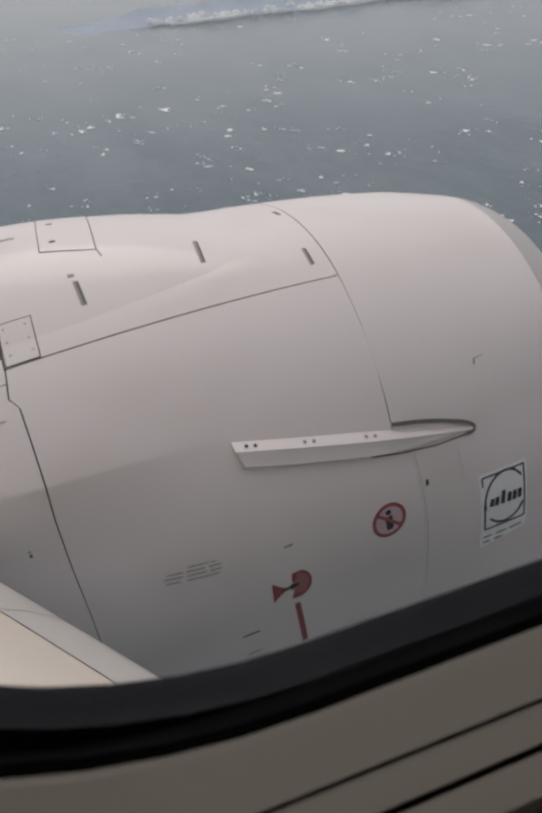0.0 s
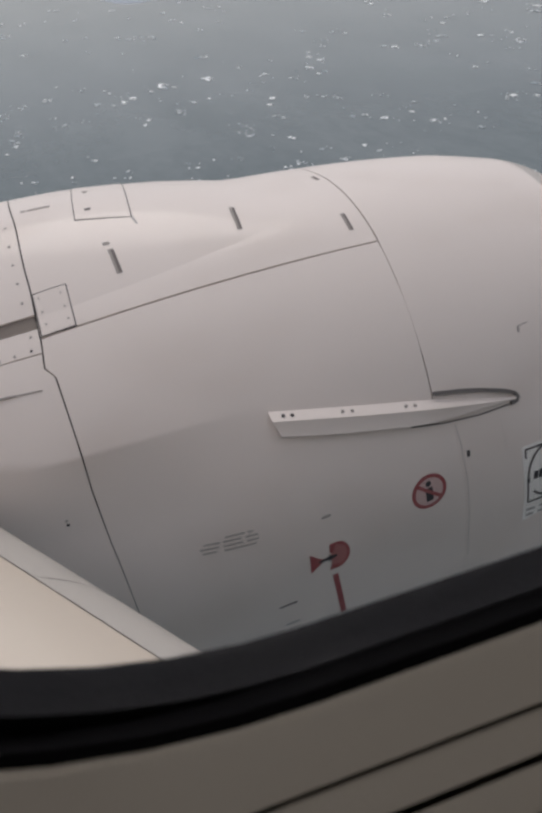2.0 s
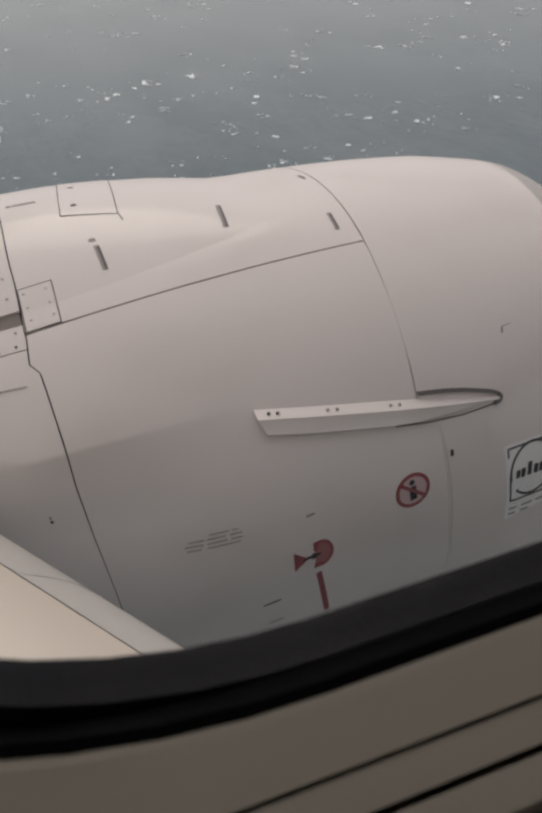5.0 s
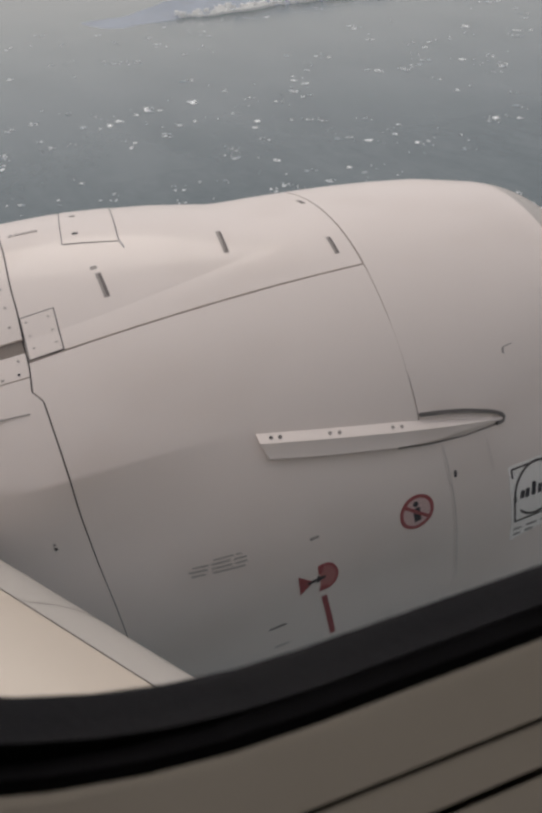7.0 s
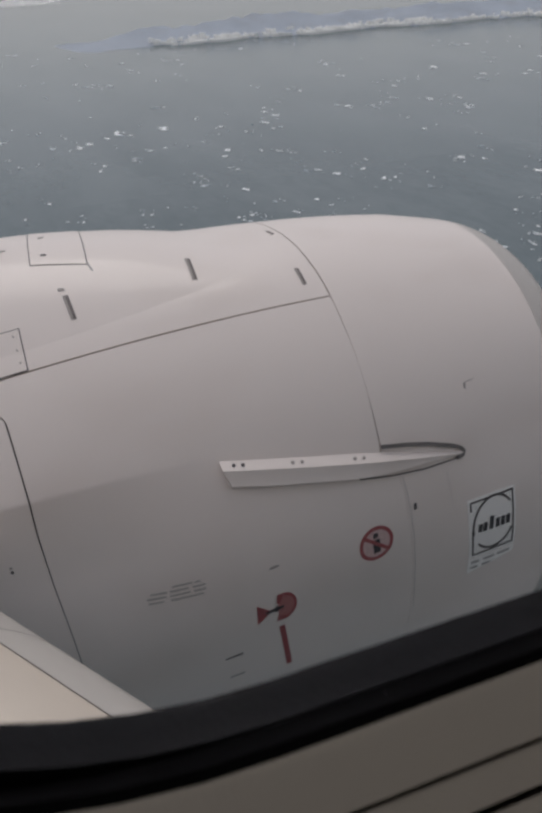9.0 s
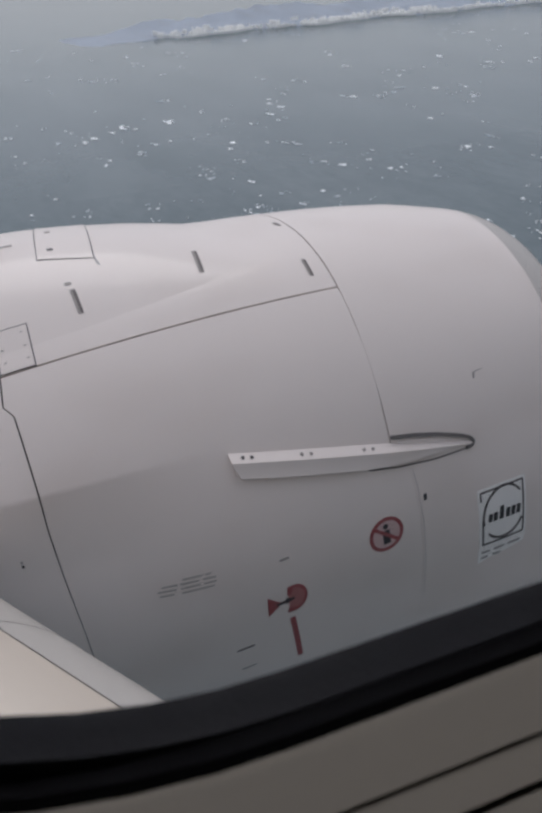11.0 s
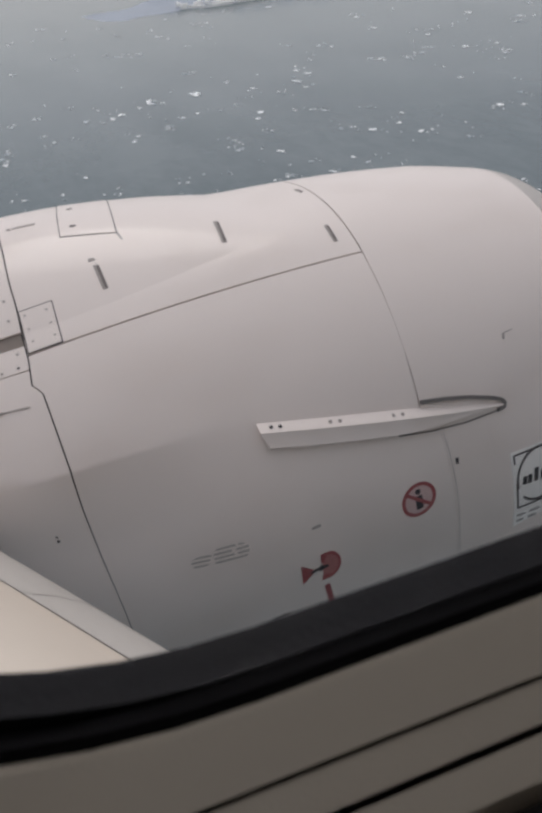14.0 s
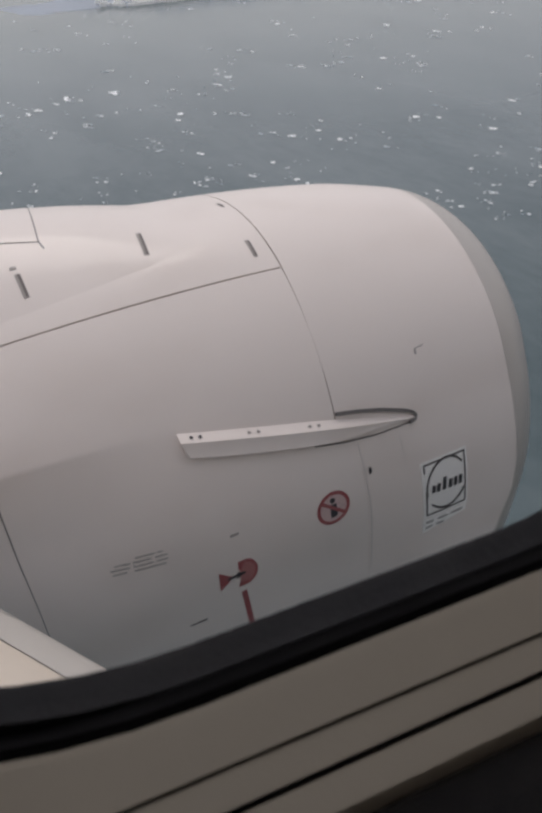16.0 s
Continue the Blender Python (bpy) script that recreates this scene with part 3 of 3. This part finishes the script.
def build_nacelle():
    e = thing("engine_nacelle", "white jet engine nacelle with panel joints and red markings", "engine")
    gap = 0.0026
    dg = 0.19
    core = [[(x, -118 + 4.0 * i) for x in (-1.6, -1.0, -0.5, 0.0, 0.2, 0.5, 0.8, 1.1, 1.46, 1.8, 2.1, 2.4)] for i in range(91)]
    bm = bmesh.new()
    sheet(bm, [[on(x, a, -0.014) for x, a in row] for row in core])
    part("core", bm, DARK, e, "dark structure under the cowls")
    lower = []
    for j in range(361):
        row = []
        for i in range(41):
            x = 0.2 + (FRONT - 0.2) * i / 40
            a = -118 + (hinge_line(x) - dg + 118) * j / 360
            lo, hi = rear_edge(a) + rear_gap(a), front_edge(a) - front_gap(a)
            row.append((lo + (hi - lo) * i / 40, a))
        lower.append(row)
    part("fan_cowl", panel(lower), PAINT, e, "white painted fan cowl door")
    upper = []
    for j in range(71):
        row = []
        for i in range(57):
            x = 0.2 + (FRONT - gap - 0.2) * i / 56
            fold = fairing_edge(x)
            a = hinge_line(x) + dg + (fold - hinge_line(x) - dg) * (1 - (1 - j / 16) ** 2) if j < 16 else fold + (121.2 - fold) * ((j - 16) / 54) ** 1.6
            lo = rear_edge(a) + gap
            row.append((lo + (FRONT - gap - lo) * i / 56, a))
        upper.append(row)
    part("upper_cowl", panel(upper), PAINT, e, "white painted upper cowl with a raised fairing")
    outer = [[(0.24 + (FRONT - 0.003 - 0.24) * i / 12, 121.4 + 120.2 * j / 40) for i in range(13)] for j in range(41)]
    part("fan_cowl", panel(outer), PAINT, e, "white painted fan cowl door")
    inlet = []
    for j in range(181):
        a = -118 + 2.0 * j
        lo, hi = front_edge(a) + front_gap(a), lip_line(a) - 0.0015
        inlet.append([(lo + (hi - lo) * i / 40, a) for i in range(41)])
    part("inlet_cowl", panel(inlet), PAINT, e, "white painted inlet cowl")
    # the lip rolls over into the intake duct
    bm = bmesh.new()
    rows = []
    for j in range(121):
        a = -118 + 360 * j / 120
        back, end = lip_line(a) + 0.0015, lip_end(a)
        row = [on(back, a, -0.012)]
        for i in range(15):
            x = back + (end - back) * math.sin(math.pi / 2 * i / 14)
            row.append(on(x, a, -0.0015))
        tip = row[-1]
        for i in range(1, 9):
            t = math.pi / 2 * i / 8
            inward = on(end, a, -0.07 * (1 - math.cos(t))) - tip
            row.append(tip + inward + Vector((-0.16 * math.sin(t), 0, 0)))
        row.append(row[-1] + Vector((-0.9, 0, 0)))
        rows.append(row)
    sheet(bm, rows)
    part("inlet_lip", bm, LIP, e, "greyish bare metal inlet lip")
    # behind the fan cowl
    aft = lambda a: rear_edge(a) - rear_gap(a)

    def rear_panel(a0, a1, na):
        rows = []
        for j in range(na + 1):
            a = a0 + (a1 - a0) * j / na
            rows.append([(-1.7 + (aft(a) + 1.7) * i / 30, a) for i in range(31)])
        return panel(rows)
    part("reverser_cowl", rear_panel(-118, 51.55, 340), PAINT, e, "white thrust reverser cowl")
    part("reverser_strip", rear_panel(51.8, 56.8, 5), PAINT, e, "white riveted strip")
    part("reverser_fairing", rear_panel(60.0, 121, 40), PAINT, e, "white upper fairing behind the cowl")
    part("reverser_cowl", rear_panel(121.4, 241.6, 40), PAINT, e, "white thrust reverser cowl")
    part("filler_strip", panel([[(-1.7 + (0.194 + 1.7) * i / 12, 56.6 + 3.6 * j / 3) for i in range(13)] for j in range(4)], 0.004, -0.007), FILLER, e, "sunken grey-brown filler strip")
    bm = strip([(-1.5, 44.6), (-0.2, 45.6), (0.0, 45.25), (0.07, 45.02)], 0.007, out=0.006, deep=0.010)
    part("vane_tip", strip([(0.07, 45.02), (0.155, 44.7)], 0.0035, out=0.003, deep=0.006), SLOT_GREY, e, "thin end of the ridge")
    part("vane", bm, SLOT_GREY, e, "low grey ridge on the reverser cowl")
    # covers let into the upper cowl
    def cover(name, x0, x1, a0, a1, lean, label, tilt=0.0):
        grid = lambda g: [[(x0 - g + (x1 - x0 + 2 * g) * i / 8 + lean * j / 32, a0 + tilt * (x1 - x0) * i / 8 - g * 57 + (a1 - a0 + 114 * g) * j / 32) for i in range(9)] for j in range(33)]
        c = part(name, panel(grid(0.0), 0.004, 0.0022), PAINT, e, label)
        part("gasket", panel(grid(0.0042), 0.004, 0.0008), SLIT, c, "dark joint round the cover")
        return c
    cover("access_panel", 0.432, 0.626, 80.4, 118.0, 0.10, "small white access panel", -11.5)
    door = cover("corner_cover", 0.2018, 0.3145, 55.08, 64.1, 0.0085, "small riveted corner cover", 3.2)
    for x, a in ((0.225, 63), (0.30, 63), (0.225, 60), (0.30, 60), (0.225, 57.2), (0.30, 57.2)):
        part("rivet", mark(x, a, [disc(0, 0, 0.004, 8)], 0.0032, 0.003), SLOT_GREY, door)
    # vents
    for x, a0, a1, w, dx in ((0.512, 63.9, 70.0, 0.021, -0.003), (0.985, 68.7, 76.6, 0.021, 0.018), (1.390, 62.7, 68.1, 0.019, 0.004), (1.432, 85.4, 88.6, 0.016, -0.004)):
        vent = part("vent_slot", strip([(x, a0), (x + dx, a1)], w), SLOT_GREY, e, "narrow grey vent slot")
        part("slit", strip([(x + w * 0.2, a0 + 0.3), (x + dx + w * 0.2, a1 - 0.4)], w * 0.42, 0.0028), VENT_DARK, vent, "dark slit")
    part("vent_cap", mark(0.503, 71.6, [bar(-0.013, 0, 0.011, 0, 0.015)]), SLOT_GREY, e, "small grey cap over the vent")
    for x, a, u in ((0.490, 83.4, 0.011), (0.520, 95.0, 0.011)):
        part("latch", mark(x, a, [bar(-u, 0, u, 0, 0.012)], 0.0042), BLACK_MARK, e, "small dark latch")
    part("stencil", mark(0.318, 88.6, [bar(-0.058, 0, -0.042, 0, 0.020), bar(-0.036, 0, 0.05, 0, 0.017)]), SLOT_GREY, e, "worn grey stencil")
    part("crease_line", strip([(0.628, 79.0), (0.636, 75.6)], 0.008, 0.0008), FAINT_MARK, e, "faint crease beside the access panel")
    for x in (1.01, 1.035, 1.06, 1.085):
        part("rivet", mark(x, hinge_line(x) - 2.0, [disc(0, 0, 0.0032, 8)], 0.001), PALE_MARK, e)
    for x in (0.34, 0.47, 0.60, 0.74, 0.88):
        part("rivet", mark(x, hinge_line(x) + 1.0, [disc(0, 0, 0.0032, 8)], 0.001), PALE_MARK, e)
    # rivets along the rear joint
    for a in (63, 67.5, 72, 77, 83):
        part("rivet", mark(rear_edge(a) - 0.035, a, [disc(0, 0, 0.005, 8)]), SLOT_GREY, e)
    for x, a in ((0.155, 52.7), (0.10, 52.5), (0.05, 52.4), (0.0, 52.3), (0.165, 55.5)):
        part("rivet", mark(x, a, [disc(0, 0, 0.005, 8)]), BLACK_MARK if x == 0.155 else SLOT_GREY, e)
    part("drain_hole", mark(0.118, 19.0, [disc(0, 0, 0.005, 10)]), SLOT_GREY, e, "small dark hole")
    part("drain_hole", mark(0.120, 18.0, [disc(0, 0, 0.006, 10)]), SLIT, e, "small dark hole")
    # faint joints under the strake and small marks
    part("drain_hole", mark(1.587, 9.1, [bar(0, -0.013, 0, 0.013, 0.013)]), BLACK_MARK, e, "small dark oblong hole")
    part("scuff", mark(1.905, 32.5, [bar(0, -0.016, 0.006, 0.008, 0.010), bar(0.006, 0.008, 0.055, 0.014, 0.004)]), SLOT_GREY, e, "dark angled scuff")
    part("stencil", mark(0.815, -14.6, [bar(-0.035, 0, -0.005, 0.003, 0.008), bar(-0.006, 0.003, 0.035, 0.006, 0.009)]), VENT_DARK, e, "short dark stencil")
    part("stencil", mark(0.83, -21.0, [bar(-0.03, 0, 0.03, 0.004, 0.008)]), FAINT_MARK, e, "short faint stencil")
    part("stencil", mark(0.980, 6.2, [bar(-0.018, 0, 0.018, 0.003, 0.010)]), SLOT_GREY, e, "short grey stencil")
    lines = []
    for k, (v, spans) in enumerate(((0.034, ((-0.01, 0.06), (0.07, 0.09))), (0.017, ((-0.085, -0.03), (-0.02, 0.045), (0.06, 0.105))), (0.0, ((-0.10, -0.035), (-0.02, 0.05), (0.062, 0.105))), (-0.017, ((-0.095, -0.045), (-0.02, 0.095))))):
        lines += [bar(u0, v, u1, v, 0.0075) for u0, u1 in spans]
    part("notice", mark(0.622, 5.9, lines), NOTICE, e, "block of worn grey unreadable lines")
    part("joint_line", strip([(front_edge(a) + 0.012, a) for a in (16.4, 12.0, 6.0, 0.0, -8.0, -20.0)], 0.006, 0.0008), OLD_JOINT, e, "faint filled joint below the strake")
    part("joint_line", strip([(1.745, 14.8), (1.757, 9.0), (1.762, 5.0)], 0.003, 0.0008), OLD_JOINT, e, "faint filled joint below the strake")
    # keep-off sign: ring, slash and a plain dark block
    sign = part("warning_sign", mark(1.408, 3.4, ring(0.060, 0.075)), RED, e, "round red prohibition sign")
    part("ground", mark(1.408, 3.4, [disc(0, 0, 0.062, 32)], 0.001), PINK, sign, "faded pinkish ground")
    part("block", mark(1.408, 3.4, [bar(0.004, -0.042, -0.002, 0.018, 0.030), disc(-0.004, 0.036, 0.012)], 0.002), BLACK_MARK, sign, "plain dark block")
    part("slash", mark(1.408, 3.4, [bar(-0.05, 0.036, 0.05, -0.036, 0.014)], 0.0032), RED, sign, "red slash")
    # red hook-shaped marking and its stripe
    rim = []
    for i in range(14):
        a, b = radians(-80 + 170 * i / 14), radians(-80 + 170 * (i + 1) / 14)
        rim.append([(0.008 + 0.043 * math.cos(a), 0.054 * math.sin(a)), (0.008 + 0.043 * math.cos(b), 0.054 * math.sin(b)), (0.008 + 0.054 * math.cos(b), 0.067 * math.sin(b)), (0.008 + 0.054 * math.cos(a), 0.067 * math.sin(a))])
    rim.append([(-0.020, 0.024), (-0.008, 0.024), (0.008, 0.067), (-0.020, 0.064)])
    rim.append([(-0.018, -0.066), (0.016, -0.066), (0.018, -0.044), (-0.014, -0.040)])
    rim.append([(-0.096, -0.050), (-0.052, -0.012), (-0.052, 0.006), (-0.100, 0.044)])
    red = part("hoist_marking", mark(1.003, -4.2, rim, 0.0024), RED, e, "worn red lifting-point marking")
    fill = [(0.008 + 0.046 * math.cos(radians(t)), 0.058 * math.sin(radians(t))) for t in range(-80, 91, 10)] + [(-0.016, 0.058), (-0.012, -0.052)]
    part("ground", mark(1.003, -4.2, [fill], 0.0012), WORN_RED, red, "faded red ground")
    part("arrow", mark(1.003, -4.2, [bar(-0.064, -0.004, 0.008, 0.004, 0.011), [(-0.026, -0.016), (0.004, 0.002), (-0.024, 0.016)]], 0.0036), BLACK_MARK, red, "dark arrow")
    part("stripe", strip([(1.006, -9.8), (1.028, -16.5), (1.05, -23.5)], 0.023), RED, e, "worn red stripe")
    # maker's plate: a white square with plain dark shapes
    big = lambda loops: [[(u * 1.11, v * 1.11) for u, v in loop] for loop in loops]
    plate = [(-0.118, 0.12), (0.104, 0.118), (0.108, -0.128), (-0.098, -0.135)]
    badge = part("emblem", mark(1.958, -1.5, big([plate]), 0.0015), WHITE_MARK, e, "white square emblem with dark plain shapes")
    frame_bars = [bar(-0.103, 0.105, 0.09, 0.104, 0.0072), bar(0.09, 0.108, 0.094, -0.115, 0.0072), bar(0.094, -0.113, -0.083, -0.12, 0.0072), bar(-0.083, -0.122, -0.092, -0.01, 0.0072), bar(-0.103, 0.105, -0.101, 0.07, 0.0072)]
    part("border", mark(1.958, -1.5, big(frame_bars), 0.0026), SLIT, badge, "dark square outline")
    arcs = [q for i, q in enumerate(ring(0.088, 0.096, 40, 1.16)) if 4 <= i <= 21 or 25 <= i <= 36]
    for arc in (arcs[:18], arcs[18:]):
        part("arc", mark(1.961, -1.5, big(arc), 0.0034), SLIT, badge, "thin grey arc")
    for u, v, h in ((-0.062, -0.008, 0.030), (-0.040, -0.008, 0.034), (-0.012, 0.001, 0.052), (0.016, -0.008, 0.036), (0.040, -0.008, 0.036), (0.064, -0.008, 0.036)):
        part("block", mark(1.961, -1.5, big([bar(u, v - h / 2, u + 0.003, v + h / 2, 0.0165)]), 0.0042), BLACK_MARK, badge, "dark plain bar")
    part("label", mark(1.958, -1.5, big([[(-0.100, -0.139), (0.108, -0.132), (0.104, -0.158), (0.03, -0.176), (-0.05, -0.190), (-0.096, -0.205)]])), WHITE_MARK, badge, "worn pale label under the emblem")
    for v, spans in ((-0.152, ((-0.085, -0.05), (-0.03, 0.015), (0.03, 0.085))), (-0.176, ((-0.085, -0.055), (-0.035, 0.0)))):
        for u0, u1 in spans:
            part("stencil", mark(1.958, -1.5, big([bar(u0, v + 0.05 * u0, u1, v + 0.05 * u1, 0.009)]), 0.0026), FAINT_MARK, badge, "worn grey unreadable line")
    build_strake(e)


def strake_root(x):
    return glide_line(x, (0.84, 1.177, 1.568, 1.82), (28.0, 24.35, 20.2, 17.6))


def strake_rows():
    """Sections along the strake: a sloping flange up to the ridge, and the outer face under it."""
    rows = []
    for i in range(49):
        u = i / 48
        x = 0.846 + 0.982 * u
        k = max(0.03, 1 - ease((x - 1.30) / 0.56) ** 1.2)
        a = strake_root(x)
        low = 0.020 * max(0.0, 1 - u * 6)
        rows.append([on(x, a + 0.6 + 1.45 * k, -0.004), on(x, a + 0.5 + 1.35 * k, 0.004), on(x, a + 0.05, 0.010 + 0.020 * k), on(x, a - 0.05, 0.009 + 0.020 * k),
                     on(x + low, a - 0.1 - 2.9 * k, 0.008 + 0.020 * k), on(x + low, a - 0.1 - 3.05 * k, 0.005 + 0.016 * k), on(x + low, a - 0.1 - 2.5 * k, -0.006)])
    return rows


def build_strake(e):
    rows = strake_rows()
    bm = bmesh.new()
    sheet(bm, [r[2:] for r in rows])
    for end in (0, -1):
        bm.faces.new([bm.verts.new(p) for p in rows[end]])
    s = part("strake", bm, PAINT, e, "white aerodynamic strake bolted to the cowl")
    bm = bmesh.new()
    sheet(bm, [r[:3] for r in rows])
    part("flange", bm, PAINT, s, "white bolted flange")
    part("sealant", strip([(1.472, 24.2), (1.58, 23.2), (1.68, 21.9), (1.79, 19.9), (1.825, 18.9), (1.836, 18.0), (1.830, 17.3), (1.80, 16.9)], 0.014, 0.010, 0.013, 0.02), RUBBER_GREY, s, "dark sealant round the front of the strake")
    part("sealant", strip([(1.815, 16.8), (1.65, 16.75), (1.49, 17.6), (1.36, 18.9)], 0.006, 0.0015), RUBBER_GREY, s, "thin dark sealant under the strake")
    for x in (0.891, 0.923, 1.104, 1.14, 1.347, 1.384):
        i = (x - 0.846) / 0.982 * 48
        p = rows[int(i)][1].lerp(rows[int(i) + 1][1], i % 1)
        q = rows[int(i)][2].lerp(rows[int(i) + 1][2], i % 1)
        up = (q - p).normalized()
        face = up.cross(Vector((1, 0, 0))).normalized()
        if face.y > 0:
            face = -face
        bm = bmesh.new()
        ring_a = [p.lerp(q, 0.45) + (Vector((1, 0, 0)) * math.cos(t) + up * math.sin(t)) * 0.007 for t in [2 * math.pi * k / 10 for k in range(10)]]
        sheet(bm, [[v - face * 0.003 for v in ring_a], [v + face * 0.003 for v in ring_a]], close=True)
        bm.faces.new([bm.verts.new(v + face * 0.003) for v in ring_a])
        part("bolt", bm, BLACK_MARK if x < 0.95 else SLOT_GREY, s, "dark bolt head")


build_sea()
build_coast()
build_foam()
build_fuselage()
build_window()
build_cabin()
build_wing()
build_nacelle()
